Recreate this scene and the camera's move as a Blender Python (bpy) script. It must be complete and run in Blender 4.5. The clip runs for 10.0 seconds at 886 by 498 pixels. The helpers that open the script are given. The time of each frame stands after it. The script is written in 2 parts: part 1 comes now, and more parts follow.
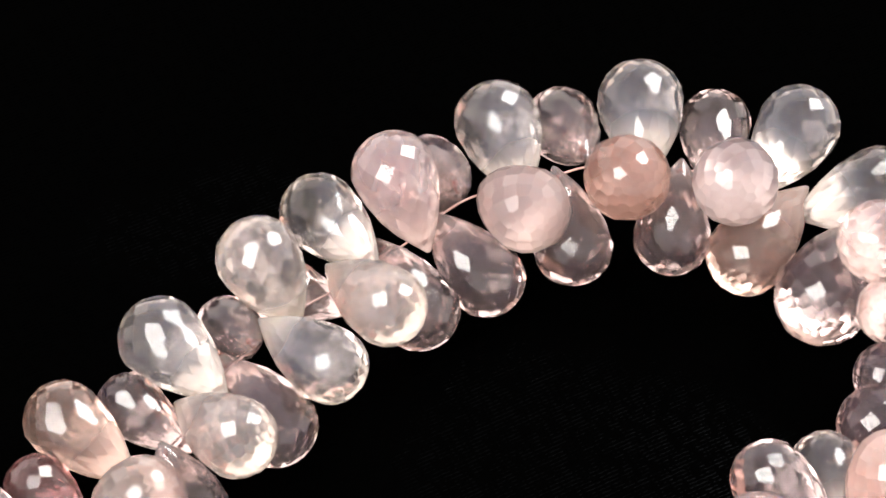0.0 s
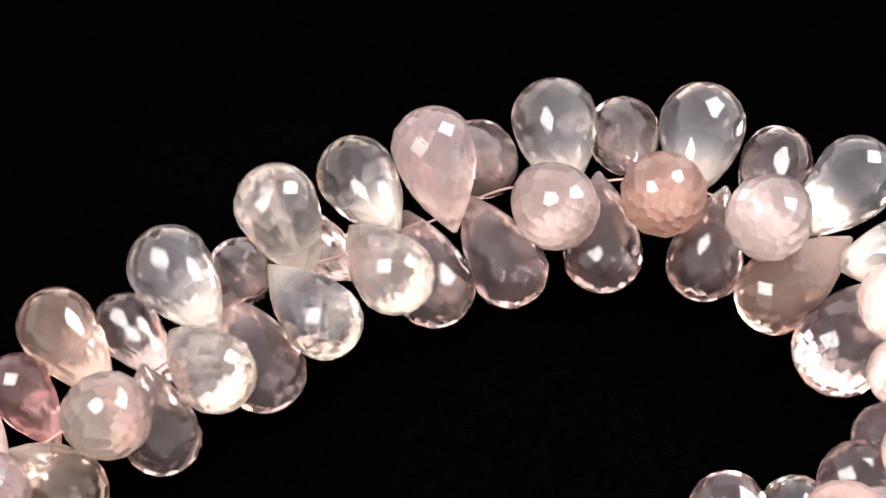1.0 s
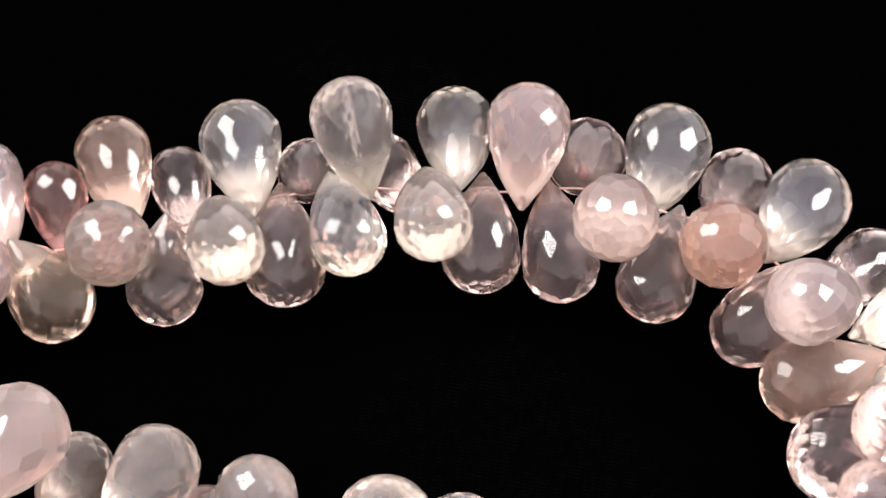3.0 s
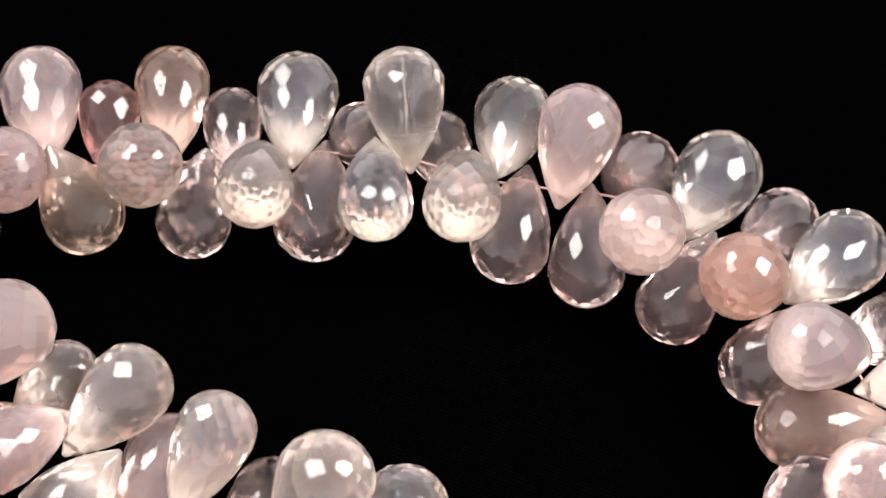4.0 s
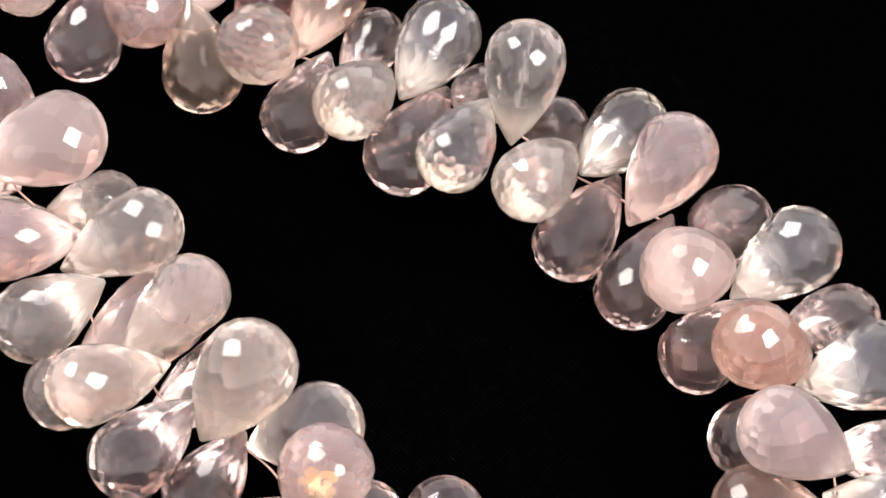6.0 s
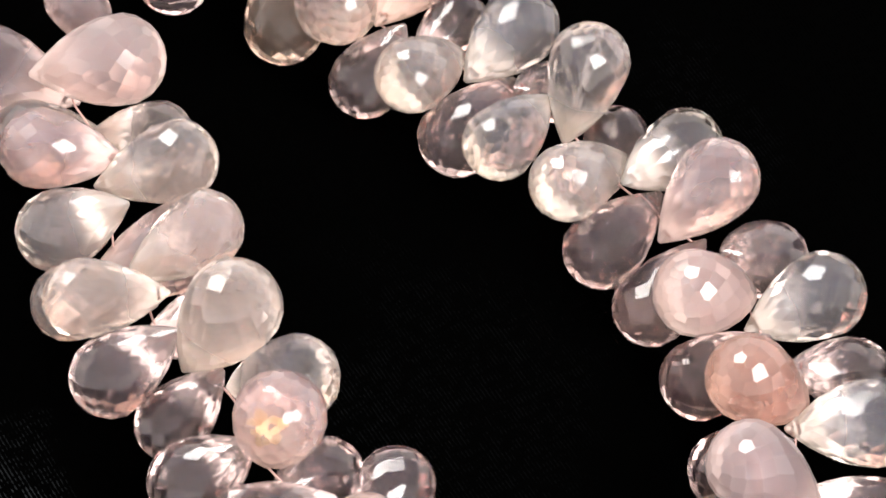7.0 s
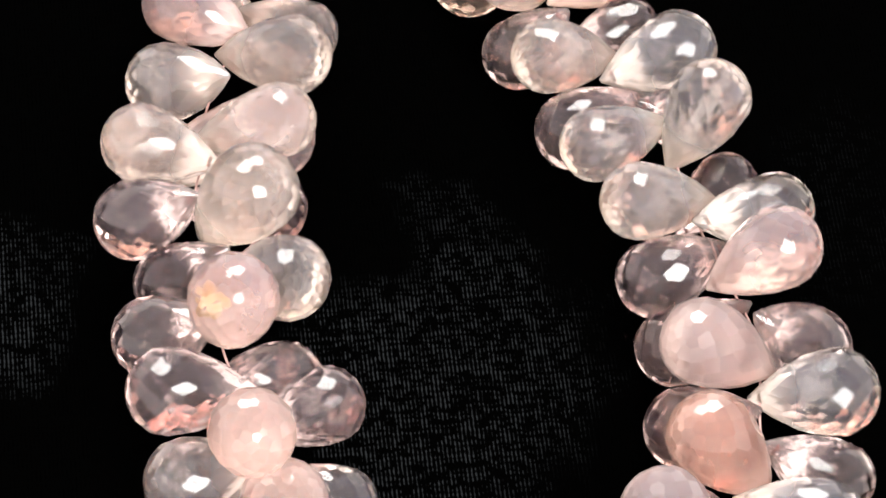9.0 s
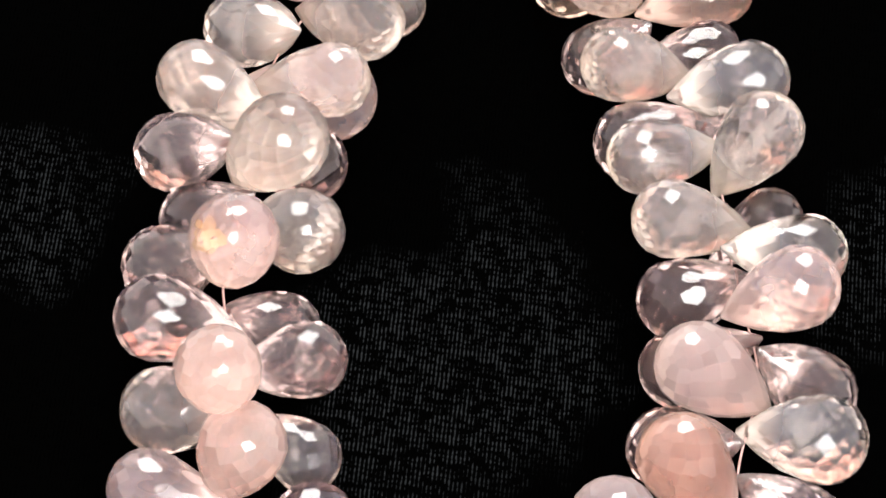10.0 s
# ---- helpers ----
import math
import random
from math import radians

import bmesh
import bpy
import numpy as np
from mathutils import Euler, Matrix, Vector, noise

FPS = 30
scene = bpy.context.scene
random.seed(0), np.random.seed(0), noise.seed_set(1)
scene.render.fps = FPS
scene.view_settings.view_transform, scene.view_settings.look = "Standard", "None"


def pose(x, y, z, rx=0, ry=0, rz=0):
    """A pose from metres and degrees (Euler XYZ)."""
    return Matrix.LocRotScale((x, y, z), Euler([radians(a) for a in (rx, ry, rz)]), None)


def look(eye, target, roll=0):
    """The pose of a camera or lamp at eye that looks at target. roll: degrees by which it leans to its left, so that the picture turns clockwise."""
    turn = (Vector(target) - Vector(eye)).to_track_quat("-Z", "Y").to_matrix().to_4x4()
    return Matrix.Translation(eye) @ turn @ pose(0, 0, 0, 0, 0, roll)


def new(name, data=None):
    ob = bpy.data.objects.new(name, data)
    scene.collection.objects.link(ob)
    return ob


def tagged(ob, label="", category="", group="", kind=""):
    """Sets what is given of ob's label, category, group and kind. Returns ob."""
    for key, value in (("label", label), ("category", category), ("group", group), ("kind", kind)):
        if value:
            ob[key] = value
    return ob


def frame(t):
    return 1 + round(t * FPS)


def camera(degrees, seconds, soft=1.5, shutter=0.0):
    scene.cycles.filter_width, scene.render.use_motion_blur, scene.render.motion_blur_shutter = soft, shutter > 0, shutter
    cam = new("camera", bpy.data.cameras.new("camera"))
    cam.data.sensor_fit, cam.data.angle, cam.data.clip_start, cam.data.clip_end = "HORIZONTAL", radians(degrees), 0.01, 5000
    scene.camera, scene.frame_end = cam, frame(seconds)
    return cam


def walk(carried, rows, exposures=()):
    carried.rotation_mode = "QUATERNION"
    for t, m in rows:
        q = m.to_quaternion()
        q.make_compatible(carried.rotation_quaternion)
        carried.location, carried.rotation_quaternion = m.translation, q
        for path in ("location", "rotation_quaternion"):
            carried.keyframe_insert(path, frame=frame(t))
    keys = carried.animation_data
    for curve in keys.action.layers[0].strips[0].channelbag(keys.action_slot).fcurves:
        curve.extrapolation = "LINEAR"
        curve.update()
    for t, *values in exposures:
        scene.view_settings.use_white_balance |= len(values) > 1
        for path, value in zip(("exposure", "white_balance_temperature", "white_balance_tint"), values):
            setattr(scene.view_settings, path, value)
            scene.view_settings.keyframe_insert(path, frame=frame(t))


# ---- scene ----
# the camera stands still over a slowly turning stand: an even orbit about the strand
cam = camera(14.45, 10.0, soft=1.6)
MOUNT = pose(0, -0.1967, 0.2921, 35.63, 0, 3.78) @ pose(0, 0, 0, 0, 0, 8.29)


def swing(t):
    return 0.00092487 * t ** 4 + -0.021353 * t ** 3 + 0.1232 * t ** 2 + 12.434 * t ** 1 + -0.0086596


walk(cam, [(i * 0.5, pose(0, 0, 0, 0, 0, swing(i * 0.5)) @ MOUNT) for i in range(21)], [(0.0, 0.0), (10.0, 0.0)])

# ---- light ----
world = bpy.data.worlds.new("glow_surround")
scene.world = world
world.use_nodes = True
shell = world.node_tree.nodes["Background"]
shell.inputs["Color"].default_value = (1.0, 0.903, 0.862, 1)
# unseen glow added to brighten the beads: strong at the sides, dim overhead
toward = world.node_tree.nodes.new("ShaderNodeTexCoord")
height = world.node_tree.nodes.new("ShaderNodeSeparateXYZ")
fade = world.node_tree.nodes.new("ShaderNodeMapRange")
fade.inputs["From Min"].default_value = 0.0
fade.inputs["From Max"].default_value = 0.9
fade.inputs["To Min"].default_value = 3.25
fade.inputs["To Max"].default_value = 1.2
world.node_tree.links.new(toward.outputs["Generated"], height.inputs[0])
world.node_tree.links.new(height.outputs["Z"], fade.inputs["Value"])
world.node_tree.links.new(fade.outputs[0], shell.inputs["Strength"])


def lamp(name, azimuth, rise, distance, size, watts, colour):
    data = bpy.data.lights.new(name, "AREA")
    data.shape, data.size, data.energy, data.color = "SQUARE", size, watts, colour
    a, e = radians(azimuth), radians(rise)
    spot = Vector((math.cos(a) * math.cos(e), math.sin(a) * math.cos(e), math.sin(e))) * distance
    ob = new(name, data)
    ob.matrix_world = look(spot, (-0.005, -0.008, 0.005))
    return ob


lamp("desk_lamp", 52, 53, 0.55, 0.25, 6.0, (1.0, 0.948, 0.905))
lamp("desk_lamp", 227, 53, 0.55, 0.285, 6.1, (1.0, 0.948, 0.905))


# ---- materials ----
FLOOR_Z = -0.0035


def nodes_of(name):
    mat = bpy.data.materials.new(name)
    mat.use_nodes = True
    tree = mat.node_tree
    tree.nodes.clear()
    return mat, tree, tree.nodes, tree.links


def quartz(name, tint, body, milk, cloud, glow, rough, tip=0.32, end=(0.88, 0.68, 0.63)):
    """Cut quartz: clear polished stone with a faint milky haze that lets light through."""
    mat, tree, nodes, links = nodes_of(name)
    out = nodes.new("ShaderNodeOutputMaterial")
    coord = nodes.new("ShaderNodeTexCoord")
    info = nodes.new("ShaderNodeObjectInfo")
    spread = nodes.new("ShaderNodeMath")
    spread.operation = "MULTIPLY"
    spread.inputs[1].default_value = 3.7
    links.new(info.outputs["Random"], spread.inputs[0])
    shift = nodes.new("ShaderNodeVectorMath")
    shift.operation = "MULTIPLY_ADD"
    shift.inputs[1].default_value = (1, 1, 0.55)
    links.new(coord.outputs["Object"], shift.inputs[0])
    links.new(spread.outputs[0], shift.inputs[2])
    veil = nodes.new("ShaderNodeTexNoise")
    veil.inputs["Scale"].default_value = 150.0
    veil.inputs["Detail"].default_value = 4.0
    veil.inputs["Distortion"].default_value = 0.4
    links.new(shift.outputs[0], veil.inputs["Vector"])
    amount = nodes.new("ShaderNodeMapRange")
    amount.inputs["From Min"].default_value = 0.32
    amount.inputs["From Max"].default_value = 0.7
    amount.inputs["To Min"].default_value = max(0.0, milk - cloud)
    amount.inputs["To Max"].default_value = min(1.0, milk + cloud)
    links.new(veil.outputs["Fac"], amount.inputs["Value"])
    # the drilled pointed end is frosted; the glow there is put into its colour
    along = nodes.new("ShaderNodeSeparateXYZ")
    links.new(coord.outputs["Object"], along.inputs[0])
    frost_glow = nodes.new("ShaderNodeMapRange")
    frost_glow.interpolation_type = "SMOOTHSTEP"
    frost_glow.inputs["From Min"].default_value = 0.0022
    frost_glow.inputs["From Max"].default_value = 0.0075
    frost_glow.inputs["To Max"].default_value = tip
    links.new(along.outputs["Z"], frost_glow.inputs["Value"])
    pale = nodes.new("ShaderNodeMath")
    pale.operation = "MULTIPLY"
    pale.use_clamp = True
    pale.inputs[1].default_value = 1.1 / tip
    links.new(frost_glow.outputs[0], pale.inputs[0])
    cloudy = nodes.new("ShaderNodeMath")
    links.new(amount.outputs[0], cloudy.inputs[0])
    links.new(frost_glow.outputs[0], cloudy.inputs[1])
    grain = nodes.new("ShaderNodeTexNoise")
    grain.inputs["Scale"].default_value = 700.0
    links.new(shift.outputs[0], grain.inputs["Vector"])
    bump = nodes.new("ShaderNodeBump")
    bump.inputs["Strength"].default_value = 0.03
    bump.inputs["Distance"].default_value = 0.00005
    links.new(grain.outputs["Fac"], bump.inputs["Height"])
    # light scattered in the depth of the stone does not follow the cuts
    around = nodes.new("ShaderNodeVectorMath")
    around.operation = "MULTIPLY"
    around.inputs[1].default_value = (1, 1, 0.8)
    links.new(coord.outputs["Object"], around.inputs[0])
    round_out = nodes.new("ShaderNodeVectorTransform")
    round_out.vector_type, round_out.convert_from, round_out.convert_to = "NORMAL", "OBJECT", "WORLD"
    links.new(around.outputs[0], round_out.inputs[0])
    worn_cut = nodes.new("ShaderNodeMix")
    worn_cut.data_type = "VECTOR"
    worn_cut.inputs["Factor"].default_value = 0.22
    links.new(bump.outputs[0], worn_cut.inputs["A"])
    links.new(round_out.outputs[0], worn_cut.inputs["B"])
    inner = nodes.new("ShaderNodeBsdfRefraction")
    inner.inputs["Color"].default_value = (*tint, 1)
    inner.inputs["IOR"].default_value = 1.54
    inner.inputs["Roughness"].default_value = rough
    links.new(worn_cut.outputs["Result"], inner.inputs["Normal"])
    # a sharp share of the bent light keeps the cuts on the far side in sight
    crisp = nodes.new("ShaderNodeBsdfRefraction")
    crisp.inputs["Color"].default_value = (*tint, 1)
    crisp.inputs["IOR"].default_value = 1.54
    crisp.inputs["Roughness"].default_value = 0.05
    bent = nodes.new("ShaderNodeMixShader")
    bent.inputs["Fac"].default_value = max(0.12, 0.26 - milk)
    links.new(inner.outputs[0], bent.inputs[1])
    links.new(crisp.outputs[0], bent.inputs[2])
    # the haze scatters bluish light back and lets warm light through
    front = nodes.new("ShaderNodeSubsurfaceScattering")
    skin = nodes.new("ShaderNodeMix")
    skin.data_type = "RGBA"
    skin.inputs["A"].default_value = (*body, 1)
    skin.inputs["B"].default_value = (*[0.35 * b + 0.65 * p for b, p in zip(body, end)], 1)
    links.new(pale.outputs[0], skin.inputs["Factor"])
    links.new(skin.outputs["Result"], front.inputs["Color"])
    front.inputs["Scale"].default_value = 0.0025
    front.inputs["Radius"].default_value = (1.0, 0.8, 0.7)
    back = nodes.new("ShaderNodeBsdfTranslucent")
    back.inputs["Color"].default_value = (*glow, 1)
    deep = nodes.new("ShaderNodeMix")
    deep.data_type = "VECTOR"
    deep.inputs["Factor"].default_value = 0.45
    links.new(bump.outputs[0], deep.inputs["A"])
    links.new(round_out.outputs[0], deep.inputs["B"])
    links.new(deep.outputs["Result"], front.inputs["Normal"])
    links.new(deep.outputs["Result"], back.inputs["Normal"])
    haze = nodes.new("ShaderNodeMixShader")
    haze.inputs["Fac"].default_value = 0.62
    links.new(front.outputs[0], haze.inputs[1])
    links.new(back.outputs[0], haze.inputs[2])
    stone = nodes.new("ShaderNodeMixShader")
    links.new(cloudy.outputs[0], stone.inputs["Fac"])
    links.new(bent.outputs[0], stone.inputs[1])
    links.new(haze.outputs[0], stone.inputs[2])
    polish = nodes.new("ShaderNodeBsdfGlossy")
    polish.inputs["Roughness"].default_value = 0.1
    links.new(bump.outputs[0], polish.inputs["Normal"])
    edge = nodes.new("ShaderNodeFresnel")
    edge.inputs["IOR"].default_value = 1.54
    cut = nodes.new("ShaderNodeMixShader")
    links.new(edge.outputs[0], cut.inputs["Fac"])
    links.new(stone.outputs[0], cut.inputs[1])
    links.new(polish.outputs[0], cut.inputs[2])
    links.new(cut.outputs[0], out.inputs["Surface"])
    return mat


def plain(name, colour, rough):
    mat, tree, nodes, links = nodes_of(name)
    out = nodes.new("ShaderNodeOutputMaterial")
    face = nodes.new("ShaderNodeBsdfPrincipled")
    face.inputs["Roughness"].default_value = rough
    noisy = nodes.new("ShaderNodeTexNoise")
    noisy.inputs["Scale"].default_value = 900.0
    ramp = nodes.new("ShaderNodeMix")
    ramp.data_type = "RGBA"
    ramp.inputs["A"].default_value = (*[c * 0.7 for c in colour], 1)
    ramp.inputs["B"].default_value = (*colour, 1)
    links.new(noisy.outputs["Fac"], ramp.inputs["Factor"])
    links.new(ramp.outputs["Result"], face.inputs["Base Color"])
    links.new(face.outputs[0], out.inputs["Surface"])
    return mat


def faint_veil():
    """A healed crack in the stone: a thin pale film, mostly clear."""
    mat, tree, nodes, links = nodes_of("healed_crack")
    out = nodes.new("ShaderNodeOutputMaterial")
    mix = nodes.new("ShaderNodeMixShader")
    mix.inputs["Fac"].default_value = 0.13
    clear = nodes.new("ShaderNodeBsdfTransparent")
    pale = nodes.new("ShaderNodeBsdfDiffuse")
    pale.inputs["Color"].default_value = (0.85, 0.84, 0.84, 1)
    links.new(clear.outputs[0], mix.inputs[1])
    links.new(pale.outputs[0], mix.inputs[2])
    links.new(mix.outputs[0], out.inputs["Surface"])
    return mat


def golden_film():
    """A fresh fracture in the stone: thin air films that shine golden."""
    mat, tree, nodes, links = nodes_of("golden_fracture")
    out = nodes.new("ShaderNodeOutputMaterial")
    info = nodes.new("ShaderNodeNewGeometry")
    hue = nodes.new("ShaderNodeMix")
    hue.data_type = "RGBA"
    hue.inputs["A"].default_value = (1.0, 0.74, 0.36, 1)
    hue.inputs["B"].default_value = (1.0, 0.9, 0.62, 1)
    links.new(info.outputs["Random Per Island"], hue.inputs["Factor"])
    shine = nodes.new("ShaderNodeBsdfGlossy")
    shine.inputs["Roughness"].default_value = 0.45
    lit = nodes.new("ShaderNodeBsdfTranslucent")
    for shader in (shine, lit):
        links.new(hue.outputs["Result"], shader.inputs["Color"])
    both = nodes.new("ShaderNodeMixShader")
    links.new(shine.outputs[0], both.inputs[1])
    links.new(lit.outputs[0], both.inputs[2])
    clear = nodes.new("ShaderNodeBsdfTransparent")
    mix = nodes.new("ShaderNodeMixShader")
    mix.inputs["Fac"].default_value = 0.34
    links.new(clear.outputs[0], mix.inputs[1])
    links.new(both.outputs[0], mix.inputs[2])
    links.new(mix.outputs[0], out.inputs["Surface"])
    return mat


def black_cloth():
    """Black twill: fine slanted ribs crossed by threads, with a faint sheen on the rib tops."""
    mat, tree, nodes, links = nodes_of("black_twill")
    out = nodes.new("ShaderNodeOutputMaterial")
    face = nodes.new("ShaderNodeBsdfDiffuse")
    coord = nodes.new("ShaderNodeTexCoord")
    turn = nodes.new("ShaderNodeMapping")
    turn.inputs["Rotation"].default_value = (0, 0, radians(50.6))
    links.new(coord.outputs["Object"], turn.inputs["Vector"])
    wobble = nodes.new("ShaderNodeTexNoise")
    wobble.inputs["Scale"].default_value = 900.0
    wobble.inputs["Detail"].default_value = 3.0
    links.new(turn.outputs[0], wobble.inputs["Vector"])

    def ribs(axis, scale, distortion):
        wave = nodes.new("ShaderNodeTexWave")
        wave.bands_direction = axis
        wave.inputs["Scale"].default_value = scale
        wave.inputs["Distortion"].default_value = distortion
        wave.inputs["Detail"].default_value = 1.0
        wave.inputs["Detail Scale"].default_value = 2.0
        links.new(turn.outputs[0], wave.inputs["Vector"])
        return wave

    warp, weft = ribs("X", 730.0, 0.9), ribs("Y", 420.0, 5.0)
    knots = nodes.new("ShaderNodeMapRange")
    knots.inputs["To Min"].default_value = 0.74
    links.new(weft.outputs["Fac"], knots.inputs["Value"])
    cross = nodes.new("ShaderNodeMath")
    cross.operation = "MULTIPLY"
    links.new(warp.outputs["Fac"], cross.inputs[0])
    links.new(knots.outputs[0], cross.inputs[1])
    worn = nodes.new("ShaderNodeMath")
    worn.operation = "MULTIPLY"
    links.new(cross.outputs[0], worn.inputs[0])
    links.new(wobble.outputs["Fac"], worn.inputs[1])
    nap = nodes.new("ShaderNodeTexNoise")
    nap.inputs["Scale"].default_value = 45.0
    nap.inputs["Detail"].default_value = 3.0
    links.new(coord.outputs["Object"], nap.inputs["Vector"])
    # painted sheen: ribs shine only in set spots, as if light caught there
    sheen_spots = None
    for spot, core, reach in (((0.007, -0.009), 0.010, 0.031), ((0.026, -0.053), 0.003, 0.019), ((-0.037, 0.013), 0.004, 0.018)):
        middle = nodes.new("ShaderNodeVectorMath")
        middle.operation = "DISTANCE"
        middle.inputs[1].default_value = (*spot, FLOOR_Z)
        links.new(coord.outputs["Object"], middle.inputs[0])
        sheen_spot = nodes.new("ShaderNodeMapRange")
        sheen_spot.inputs["From Min"].default_value = core
        sheen_spot.inputs["From Max"].default_value = reach
        sheen_spot.inputs["To Min"].default_value = 0.2
        sheen_spot.inputs["To Max"].default_value = -0.14
        links.new(middle.outputs["Value"], sheen_spot.inputs["Value"])
        if sheen_spots:
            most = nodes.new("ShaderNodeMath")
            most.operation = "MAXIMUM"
            links.new(sheen_spots.outputs[0], most.inputs[0])
            links.new(sheen_spot.outputs[0], most.inputs[1])
            sheen_spots = most
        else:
            sheen_spots = sheen_spot
    sheen_level = nodes.new("ShaderNodeMath")
    sheen_level.operation = "ADD"
    links.new(nap.outputs["Fac"], sheen_level.inputs[0])
    links.new(sheen_spots.outputs[0], sheen_level.inputs[1])
    sheen_mask = nodes.new("ShaderNodeMapRange")
    sheen_mask.inputs["From Min"].default_value = 0.5
    sheen_mask.inputs["From Max"].default_value = 0.66
    links.new(sheen_level.outputs[0], sheen_mask.inputs["Value"])
    shade = nodes.new("ShaderNodeMapRange")
    shade.inputs["From Min"].default_value = 0.36
    shade.inputs["From Max"].default_value = 0.5
    shade.inputs["To Min"].default_value = 0.0
    shade.inputs["To Max"].default_value = 1.0
    links.new(worn.outputs[0], shade.inputs["Value"])
    dye = nodes.new("ShaderNodeMix")
    dye.data_type = "RGBA"
    dye.inputs["A"].default_value = (0.0002, 0.0002, 0.0002, 1)
    dye.inputs["B"].default_value = (0.0001, 0.0001, 0.00011, 1)
    links.new(shade.outputs[0], dye.inputs["Factor"])
    links.new(dye.outputs["Result"], face.inputs["Color"])
    sheen = nodes.new("ShaderNodeBsdfGlossy")
    sheen.inputs["Roughness"].default_value = 0.16
    sheen.inputs["Color"].default_value = (0.8, 0.9, 1.0, 1)
    gloss = nodes.new("ShaderNodeMath")
    gloss.operation = "MULTIPLY"
    gloss.inputs[1].default_value = 0.0018
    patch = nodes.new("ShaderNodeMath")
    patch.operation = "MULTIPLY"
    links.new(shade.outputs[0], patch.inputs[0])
    links.new(sheen_mask.outputs[0], patch.inputs[1])
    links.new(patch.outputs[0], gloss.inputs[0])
    both = nodes.new("ShaderNodeMixShader")
    links.new(gloss.outputs[0], both.inputs["Fac"])
    links.new(face.outputs[0], both.inputs[1])
    links.new(sheen.outputs[0], both.inputs[2])
    bump = nodes.new("ShaderNodeBump")
    bump.inputs["Strength"].default_value = 1.0
    bump.inputs["Distance"].default_value = 0.000004
    links.new(worn.outputs[0], bump.inputs["Height"])
    links.new(bump.outputs[0], face.inputs["Normal"])
    links.new(bump.outputs[0], sheen.inputs["Normal"])
    links.new(both.outputs[0], out.inputs["Surface"])
    return mat


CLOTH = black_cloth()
THREAD = plain("pink_thread", (0.62, 0.40, 0.37), 0.6)
VEIL = faint_veil()
GOLD = golden_film()
RESIN = plain("drill_residue", (0.16, 0.03, 0.02), 0.4)
STONE = {
    "clear": (quartz("clear_quartz", (1.0, 0.94, 0.9), (0.48, 0.52, 0.7), 0.08, 0.07, (1.0, 0.91, 0.76), 0.2, 0.36, (0.98, 0.9, 0.78)), "almost colourless faceted quartz drop, bright and glassy"),
    "warm": (quartz("warm_quartz", (1.0, 0.93, 0.885), (0.74, 0.7, 0.77), 0.12, 0.09, (1.0, 0.89, 0.77), 0.22, 0.32, (0.95, 0.8, 0.7)), "warm white faceted quartz drop with cloudy veils"),
    "mauve": (quartz("mauve_quartz", (1.0, 0.893, 0.875), (0.38, 0.3, 0.45), 0.046, 0.044, (0.98, 0.8, 0.72), 0.16, 0.15), "clear mauve-grey faceted quartz drop"),
    "rose": (quartz("rose_quartz", (1.0, 0.875, 0.84), (0.8, 0.67, 0.76), 0.17, 0.09, (1.0, 0.82, 0.74), 0.25), "milky pale pink faceted rose quartz drop"),
    "milky": (quartz("milky_quartz", (0.94, 0.84, 0.81), (0.78, 0.65, 0.69), 0.26, 0.09, (0.84, 0.69, 0.62), 0.28), "milky pinkish-white faceted quartz drop"),
    "lilac": (quartz("lilac_quartz", (0.84, 0.76, 0.74), (0.66, 0.57, 0.64), 0.27, 0.09, (0.66, 0.55, 0.51), 0.3), "hazy lilac-grey faceted quartz drop"),
    "opaque": (quartz("milky_rose_quartz", (1.0, 0.86, 0.82), (0.9, 0.72, 0.7), 0.3, 0.09, (1.0, 0.81, 0.73), 0.26), "opaque milky pink faceted rose quartz drop"),
    "peach": (quartz("peach_quartz", (1.0, 0.845, 0.775), (0.74, 0.53, 0.5), 0.11, 0.07, (0.98, 0.76, 0.64), 0.2), "clear peach-pink faceted quartz drop"),
    "coral": (quartz("coral_quartz", (0.97, 0.79, 0.72), (0.7, 0.45, 0.41), 0.27, 0.07, (0.88, 0.63, 0.54), 0.25), "opaque salmon-pink faceted quartz drop"),
    "smoky": (quartz("smoky_quartz", (1.0, 0.87, 0.79), (0.5, 0.4, 0.36), 0.08, 0.05, (0.88, 0.72, 0.6), 0.18, 0.2), "smoky brown-grey faceted quartz drop"),
    "wine": (quartz("wine_quartz", (0.86, 0.62, 0.62), (0.42, 0.24, 0.26), 0.1, 0.05, (0.75, 0.45, 0.4), 0.19), "dark wine-tinted faceted quartz drop"),
}


# ---- the ground: black cloth laid flat, with slack creases ----


def cloth_height(x, y):
    slack = noise.noise(Vector((x * 14, y * 14, 0.3))) * 0.5 + noise.noise(Vector((x * 45, y * 30, 4.1))) * 0.12
    return FLOOR_Z + min(0.0, slack) * 0.0025


def link_mesh(name, bm, mat, parent=None, label=""):
    mesh = bpy.data.meshes.new(name)
    bm.to_mesh(mesh)
    bm.free()
    ob = new(name, mesh)
    mesh.materials.append(mat)
    ob.parent = parent
    return tagged(ob, label)


def lay_cloth():
    bm = bmesh.new()
    near = [-0.12 + 0.0024 * i for i in range(101)]
    far = [-0.5, -0.32, -0.2]
    steps = far + near + [-v for v in reversed(far)]
    rows = [[bm.verts.new((x, y, cloth_height(x, y))) for x in steps] for y in steps]
    for a, b in zip(rows, rows[1:]):
        for i in range(len(a) - 1):
            bm.faces.new((a[i], a[i + 1], b[i + 1], b[i])).smooth = True
    return link_mesh("ground", bm, CLOTH)


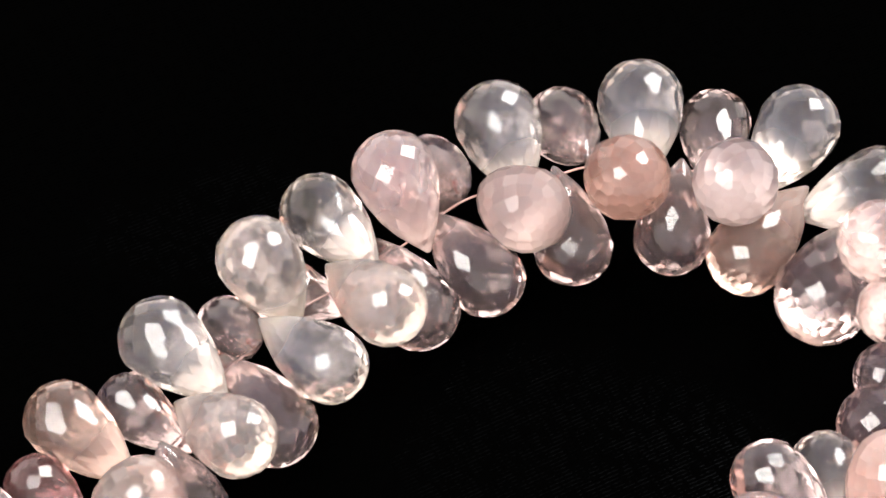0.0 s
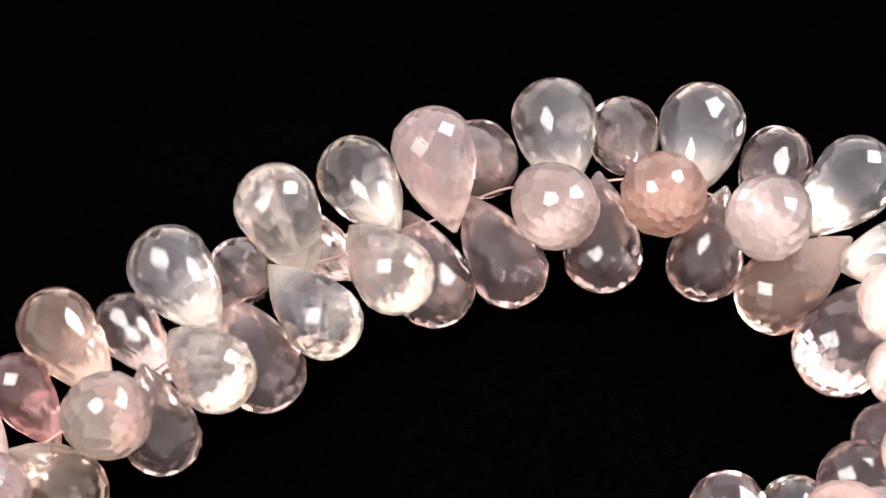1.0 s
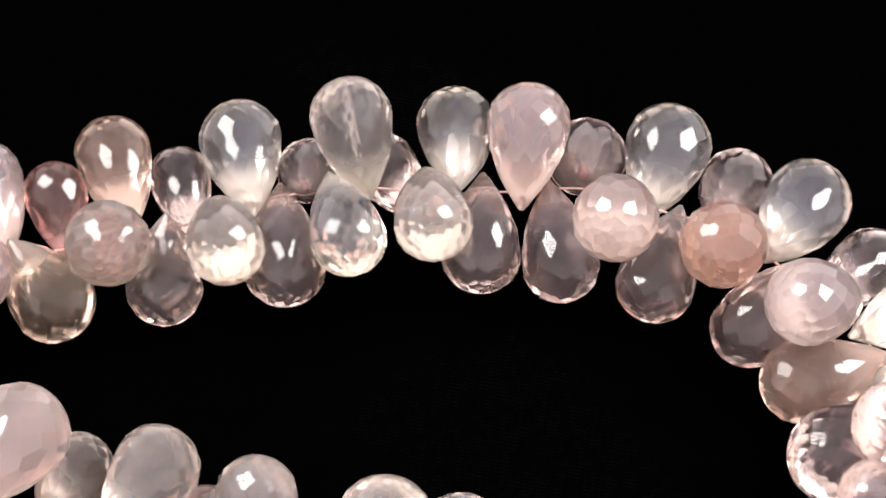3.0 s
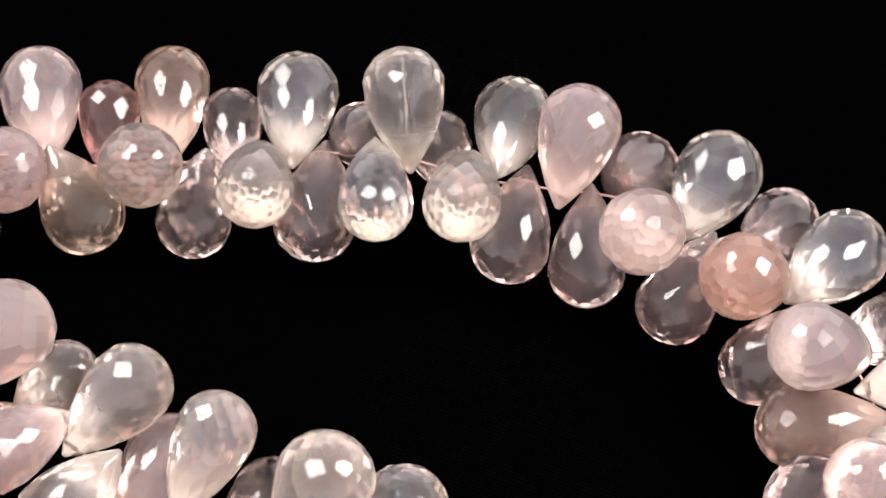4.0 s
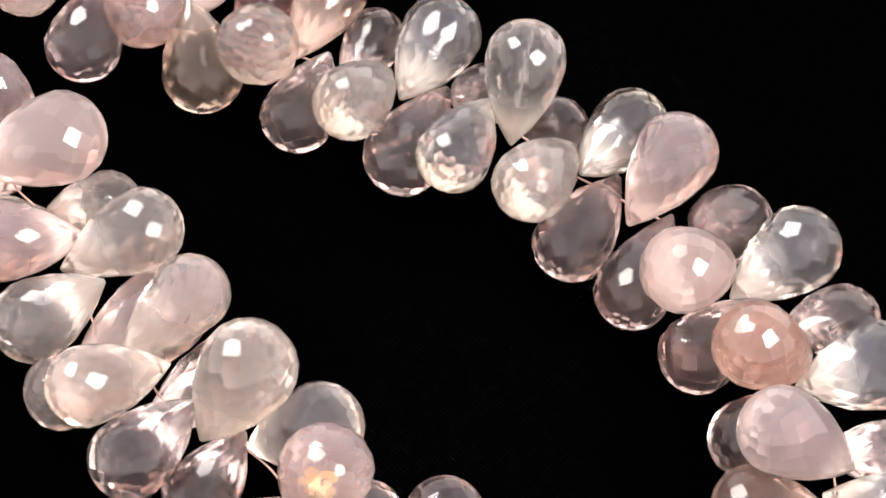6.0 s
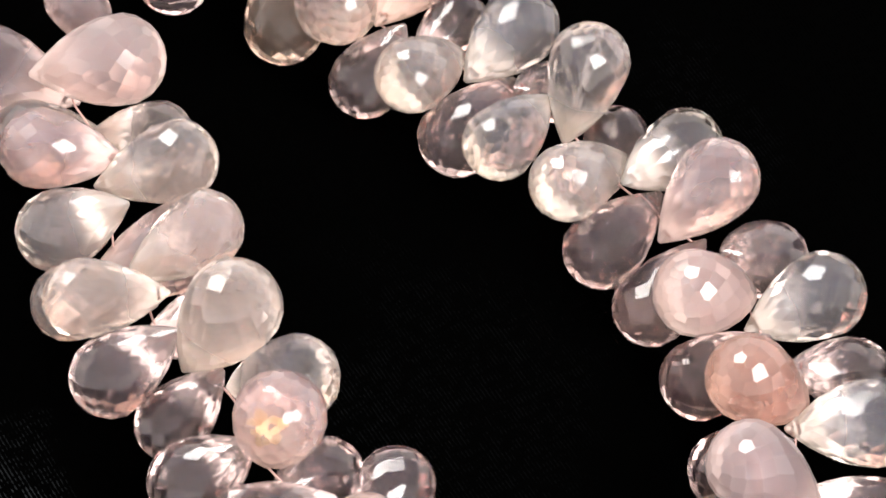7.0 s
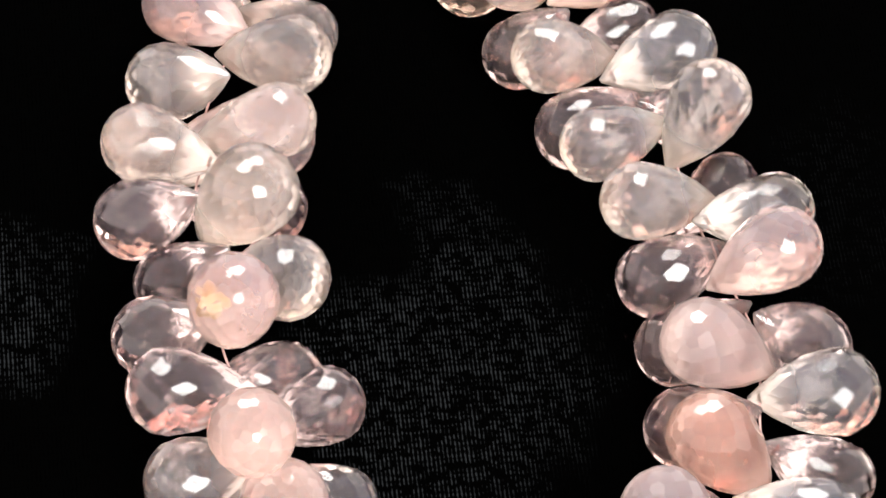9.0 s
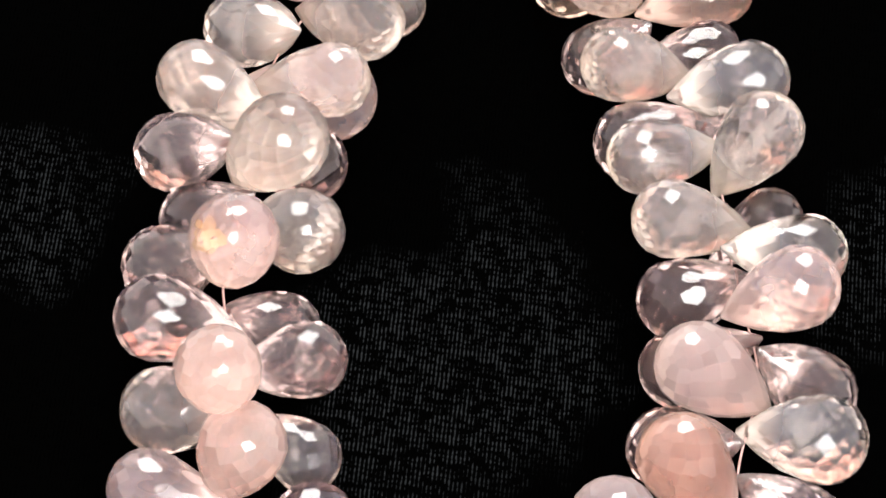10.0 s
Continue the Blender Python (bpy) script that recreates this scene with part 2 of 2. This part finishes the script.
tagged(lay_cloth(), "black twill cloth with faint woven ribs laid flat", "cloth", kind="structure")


# ---- the strand of cut drops ----
strand = tagged(new("bead_strand"), "strand of faceted pale pink quartz drops lying on black cloth", "bead strand")
strand.location = (0, 0, FLOOR_Z)
TIPS = []
chance = random.Random(7)


def drop_radius(z, taper):
    if z <= 0:
        return math.sqrt(max(0.0, 0.25 - z * z * (0.25 / 0.235)))
    return 0.5 * (1 - (z / taper) ** 1.9)


def cut_drop(taper):
    """A briolette: a drop cut all over with rows of small staggered flat facets."""
    bm = bmesh.new()
    bmesh.ops.create_cube(bm, size=4)
    low = -math.sqrt(0.235)
    planes = [(Vector((0, 0, low)), Vector((0, 0, -1)))]
    rows = [(low * math.sin(radians(d)), n) for d, n in ((78, 6), (66, 12), (52, 12), (38, 12), (24, 12), (10, 12))]
    rows += [(taper * f, 12) for f in (0.06, 0.19, 0.32, 0.46, 0.60, 0.74, 0.87)]
    for k, (z, count) in enumerate(rows):
        eps = 0.004
        slope = (drop_radius(z + eps, taper) - drop_radius(z - eps, taper)) / (2 * eps)
        for i in range(count):
            a = (i + 0.5 * (k % 2) + chance.uniform(-0.07, 0.07)) * math.tau / count
            r = drop_radius(z, taper)
            normal = Vector((math.cos(a), math.sin(a), -slope + chance.uniform(-0.03, 0.03))).normalized()
            planes.append((Vector((r * math.cos(a), r * math.sin(a), z)) * chance.uniform(0.992, 1.004), normal))
    planes.append((Vector((0, 0, taper * 0.975)), Vector((0.1, 0, 1)).normalized()))
    for spot, normal in planes:
        cut = bmesh.ops.bisect_plane(bm, geom=bm.verts[:] + bm.edges[:] + bm.faces[:], dist=1e-6, plane_co=spot, plane_no=normal, clear_outer=True)
        rim = [e for e in cut["geom_cut"] if isinstance(e, bmesh.types.BMEdge)]
        if rim:
            bmesh.ops.contextual_create(bm, geom=rim)
    bmesh.ops.recalc_face_normals(bm, faces=bm.faces[:])
    return bm


def tube(bm, points, radius, sides=8):
    rings = []
    for i, p in enumerate(points):
        way = (points[min(i + 1, len(points) - 1)] - points[max(i - 1, 0)]).normalized()
        side = way.cross(Vector((0, 0, 1))).normalized()
        over = side.cross(way)
        rings.append([bm.verts.new(p + (side * math.cos(j * math.tau / sides) + over * math.sin(j * math.tau / sides)) * radius) for j in range(sides)])
    for a, b in zip(rings, rings[1:]):
        for j in range(sides):
            bm.faces.new((a[j], a[(j + 1) % sides], b[(j + 1) % sides], b[j])).smooth = True
    bm.faces.new(rings[0][::-1]), bm.faces.new(rings[-1])


def drop(look_of, x, y, z, heading, rise, width, taper):
    """One drop: the centre of its round end in mm, where its pointed end heads (degrees), its width in mm."""
    mat, label = STONE[look_of]
    if rise >= 15:
        taper *= 0.97
    elif z < 4 and taper < 1.2:
        taper *= 1.15
    else:
        taper *= 1.04
    bm = cut_drop(taper)
    bm.transform(Matrix.Scale(width / 1000, 4))
    ob = link_mesh("bead", bm, mat, strand, label)
    a, e = radians(heading), radians(rise)
    tip = Vector((math.cos(a) * math.cos(e), math.sin(a) * math.cos(e), math.sin(e)))
    place = Vector((x, y, z)) / 1000
    ob.matrix_local = Matrix.Translation(place - strand.location) @ tip.to_track_quat("Z", "Y").to_matrix().to_4x4() @ pose(0, 0, 0, 0, 0, chance.uniform(0, 360))
    bore = bmesh.new()
    reach = width * 0.055 / 1000
    tube(bore, [Vector((-reach, 0, 0)), Vector((reach, 0, 0))], 0.00021)
    hole = link_mesh("drill_hole", bore, RESIN, ob)
    hole.location = (0, 0, taper * 0.80 * width / 1000)
    hole.rotation_euler = (0, 0, chance.uniform(0, math.tau))
    TIPS.append(place + tip * (taper * 0.80 * width / 1000))
    return ob


drop("rose", -44.4, -53.2, 7.5, 146, -58, 6.97, 1.08)
drop("rose", -52.0, -46.5, 6.7, -19, 8, 7.58, 1.08)
drop("mauve", -54.7, -41.4, 1.4, -9, 0, 7.96, 1.08)
drop("mauve", -40.0, -47.0, 2.4, 156, 29, 7.97, 1.04)
drop("rose", -42.8, -40.7, 5.5, 159, -56, 8.66, 1.08)
drop("rose", -52.1, -32.4, 3.9, -22, -2, 8.51, 1.08)
drop("smoky", -37.5, -34.4, 0.6, -163, 50, 8.43, 1.05)
drop("wine", -46.5, -27.2, 3.6, -26, -23, 6.45, 1.05)
drop("warm", -35.7, -29.0, 8.1, 157, -56, 8.47, 1.11)
drop("peach", -45.7, -20.4, 5.5, -27, -11, 7.68, 1.23)
drop("mauve", -31.9, -24.7, 0.5, 140, 50, 7.68, 1.09)
drop("mauve", -40.2, -16.1, 3.7, -28, -1, 6.27, 1.17)
drop("warm", -28.6, -19.7, 7.3, 146, -23, 7.82, 1.19)
drop("clear", -38.7, -9.4, 6.1, -31, -6, 8.33, 1.10)
drop("mauve", -25.8, -14.0, 1.7, 144, 20, 8.33, 1.13)
drop("mauve", -32.8, -4.9, 3.3, -48, 38, 6.56, 1.10)
drop("clear", -21.6, -9.5, 7.4, 152, -6, 7.58, 1.20)
cracked = drop("clear", -30.8, -1.7, 12.0, -13, -59, 8.23, 1.17)
drop("warm", -17.4, -2.0, 8.4, 142, -19, 7.88, 1.21)
drop("mauve", -29.7, 2.5, 1.5, -6, -3, 6.8, 1.25)
drop("clear", -26.7, 9.6, 5.8, -40, 8, 7.92, 1.19)
drop("rose", -20.0, 13.2, 10.2, -44, -39, 8.38, 1.07)
drop("mauve", -14.5, 2.7, 1.8, 139, 26, 8.08, 1.13)
drop("mauve", -8.6, 8.5, 1.4, 149, 22, 7.81, 1.25)
drop("mauve", -17.1, 20.0, 1.6, -52, 42, 8.18, 1.20)
drop("milky", -5.9, 12.3, 9.4, 128, -37, 8.61, 1.19)
drop("clear", -11.1, 25.5, 5.7, -58, -15, 8.76, 1.01)
drop("mauve", -0.7, 14.3, 1.8, 120, 33, 8.06, 1.13)
drop("mauve", -4.6, 29.9, 1.8, -64, 29, 7.64, 1.29)
drop("coral", 3.3, 18.5, 9.7, 105, -45, 8.63, 1.16)
drop("clear", 3.1, 32.0, 5.5, -75, -2, 8.87, 1.03)
drop("mauve", 9.1, 18.2, 1.4, 97, 48, 7.87, 1.14)
drop("mauve", 11.4, 33.9, 1.7, -88, 12, 7.5, 1.1)
drop("lilac", 14.1, 19.5, 11.1, 86, -38, 8.62, 1.20)
drop("peach", 16.9, 17.8, 1.5, 61, 10, 8.32, 1.24)
drop("clear", 20.0, 33.8, 4.5, -109, -7, 8.57, 1.13)
drop("mauve", 25.3, 14.5, 1.4, 77, -6, 9.79, 1.08)
drop("clear", 29.5, 28.6, 3.5, -145, -2, 8.47, 1.08)
drop("rose", 29.3, 16.4, 10.3, 63, -41, 8.34, 1.08)
drop("mauve", 33.0, 6.3, 1.6, 29, 13, 7.17, 1.09)
drop("rose", 32.0, 12.0, 5.2, 45, -44, 6.90, 1.08)
drop("mauve", 32.2, -1.7, 4.4, 0, 6, 8.23, 1.08)
drop("opaque", 37.1, 0.8, 9.9, 22, -56, 8.08, 1.08)
drop("opaque", 33.8, -10.4, 10.1, -23, -76, 8.41, 1.06)
drop("rose", 41.1, -15.8, 3.3, 113, 6, 7.86, 1.08)
drop("clear", 27.7, -7.5, 4.5, -73, 18, 6.92, 1.05)
drop("opaque", 33.1, -15.0, 17.3, -165, -74, 8.20, 1.07)
drop("warm", 33.9, -21.5, 3.2, 128, 17, 8.53, 1.06)
drop("mauve", 22.0, -13.4, 9.4, -29, 0, 7.47, 1.05)
drop("mauve", 30.8, -26.1, 11.2, 125, 0, 8.38, 1.06)
drop("mauve", 18.4, -20.5, 2.7, -39, 31, 7.83, 1.08)
drop("mauve", 23.4, -33.1, 5.3, 110, 44, 8.16, 1.11)
shattered = drop("rose", 21.6, -25.1, 17.1, -131, -80, 8.74, 1.08)
drop("clear", 12.3, -24.7, 9.9, -98, -38, 8.47, 1.03)
drop("mauve", 16.0, -36.3, 3.2, 133, 42, 7.26, 1.16)
drop("warm", 8.7, -31.7, 15.0, -61, -62, 9.28, 1.12)
drop("mauve", 12.9, -43.0, 5.1, 113, 43, 8.04, 1.23)
drop("mauve", 2.4, -33.4, 3.5, -53, 4, 7.92, 1.13)
drop("warm", -3.6, -36.6, 9.5, -54, -25, 7.63, 1.27)
drop("warm", 6.2, -47.2, 7.8, 109, -3, 7.89, 1.10)
drop("warm", 2.2, -49.5, 0.7, 98, 4, 7.57, 1.08)
drop("rose", -7.0, -39.4, 1.0, -53, -9, 9.24, 1.12)
drop("warm", -5.8, -52.4, 1.2, 99, 37, 8.31, 1.17)
drop("warm", -12.8, -41.1, 7.4, -76, -26, 8.22, 1.14)
drop("rose", -13.1, -55.7, 4.9, 92, 2, 8.18, 1.07)
drop("warm", -17.6, -57.9, 0.3, 104, -9, 7.80, 1.08)
drop("warm", -20.7, -44.5, 0.4, -67, 16, 7.18, 1.13)
drop("milky", -23.4, -49.2, 8.5, -82, -20, 9.40, 1.06)
drop("rose", -25.3, -63.5, 1.2, 75, -1, 8.66, 1.08)
drop("rose", -34.1, -56.5, 3.7, 54, -31, 6.35, 1.07)


def glide(points, per):
    """A smooth line through the points."""
    line = []
    for i in range(len(points) - 1):
        p0, p1, p2, p3 = points[max(i - 1, 0)], points[i], points[i + 1], points[min(i + 2, len(points) - 1)]
        for k in range(per):
            t = k / per
            line.append(0.5 * (2 * p1 + (p2 - p0) * t + (2 * p0 - 5 * p1 + 4 * p2 - p3) * t * t + (3 * p1 - p0 - 3 * p2 + p3) * t ** 3))
    return line + [points[-1]]


def crack_in(bead, azimuth, rise, length, breadth):
    """A pale healed crack inside a drop: a thin wavy leaf along its axis, edge-on to the given direction."""
    bm = bmesh.new()
    a, e = radians(azimuth), radians(rise)
    flat = bead.matrix_world.to_3x3().inverted() @ Vector((math.cos(a) * math.cos(e), math.sin(a) * math.cos(e), math.sin(e)))
    flat.z = 0
    flat.normalize()
    off = Vector((0, 0, 1)).cross(flat)
    grid = []
    for i in range(25):
        u = i / 24
        row = []
        for j in range(7):
            v = j / 6 - 0.5
            wave = noise.noise(Vector((u * 3.1, v * 2.0, 7.7))) * 0.00022
            spread = breadth * math.sin(math.pi * min(1, 0.12 + u * 0.88)) ** 0.6
            row.append(Vector((0, 0, (u - 0.4) * length)) + flat * v * spread + off * wave)
        grid.append(row)
    for side in (-1, 1):
        skin = [[bm.verts.new(p + off * side * 0.00002) for p in row] for row in grid]
        for p, q in zip(skin, skin[1:]):
            for j in range(6):
                bm.faces.new((p[j], p[j + 1], q[j + 1], q[j])[::side]).smooth = True
    return link_mesh("crack", bm, VEIL, bead, "pale healed crack")


def fracture_in(bead, centre, towards, reach, count):
    """A small fracture inside a drop: a bowl of tilted splinters of thin film."""
    dice = random.Random(11)
    bm = bmesh.new()
    inward = bead.matrix_world.inverted()
    facing = (inward.to_3x3() @ Vector(towards)).normalized()
    middle = inward @ (bead.matrix_world.translation + Vector(centre))
    turn = facing.to_track_quat("Z", "Y").to_matrix().to_4x4()
    for i in range(count):
        away, a = reach * math.sqrt((i + 0.3) / count), i * 2.4
        spot = middle + turn @ Vector((away * math.cos(a), away * math.sin(a), 0.25 * away))
        tilt = turn @ pose(0, 0, 0, dice.uniform(-28, 28), dice.uniform(-28, 28), dice.uniform(0, 360))
        size, sides = reach * dice.uniform(0.3, 0.55), dice.choice((4, 5, 6))
        ring = [Vector((size * dice.uniform(0.7, 1.1) * math.cos(k * math.tau / sides), size * dice.uniform(0.5, 1.0) * math.sin(k * math.tau / sides), 0)) for k in range(sides)]
        top = [bm.verts.new(spot + tilt @ (v + Vector((0, 0, 0.00001)))) for v in ring]
        low = [bm.verts.new(spot + tilt @ (v - Vector((0, 0, 0.00001)))) for v in ring]
        bm.faces.new(top), bm.faces.new(low[::-1])
        for k in range(sides):
            bm.faces.new((low[k], low[(k + 1) % sides], top[(k + 1) % sides], top[k]))
    return link_mesh("fracture", bm, GOLD, bead, "golden shining fracture")


def string_up():
    bm = bmesh.new()
    line = [p - Vector((0, 0, 0.0004)) for p in TIPS]
    for _ in range(2):
        line = [line[0]] + [(a + b * 2 + c) / 4 for a, b, c in zip(line, line[1:], line[2:])] + [line[-1]]
    tube(bm, glide(line, 5), 0.00011)
    for v in bm.verts:
        v.co -= strand.location
    link_mesh("thread", bm, THREAD, strand, "thin pink silk thread through the pointed ends")


bpy.context.view_layer.update()
fracture_in(shattered, (0.0021, -0.0009, 0.0009), (0.54, 0.13, 0.83), 0.0014, 14)
crack_in(cracked, -27, 56, 0.0088, 0.0020)
string_up()
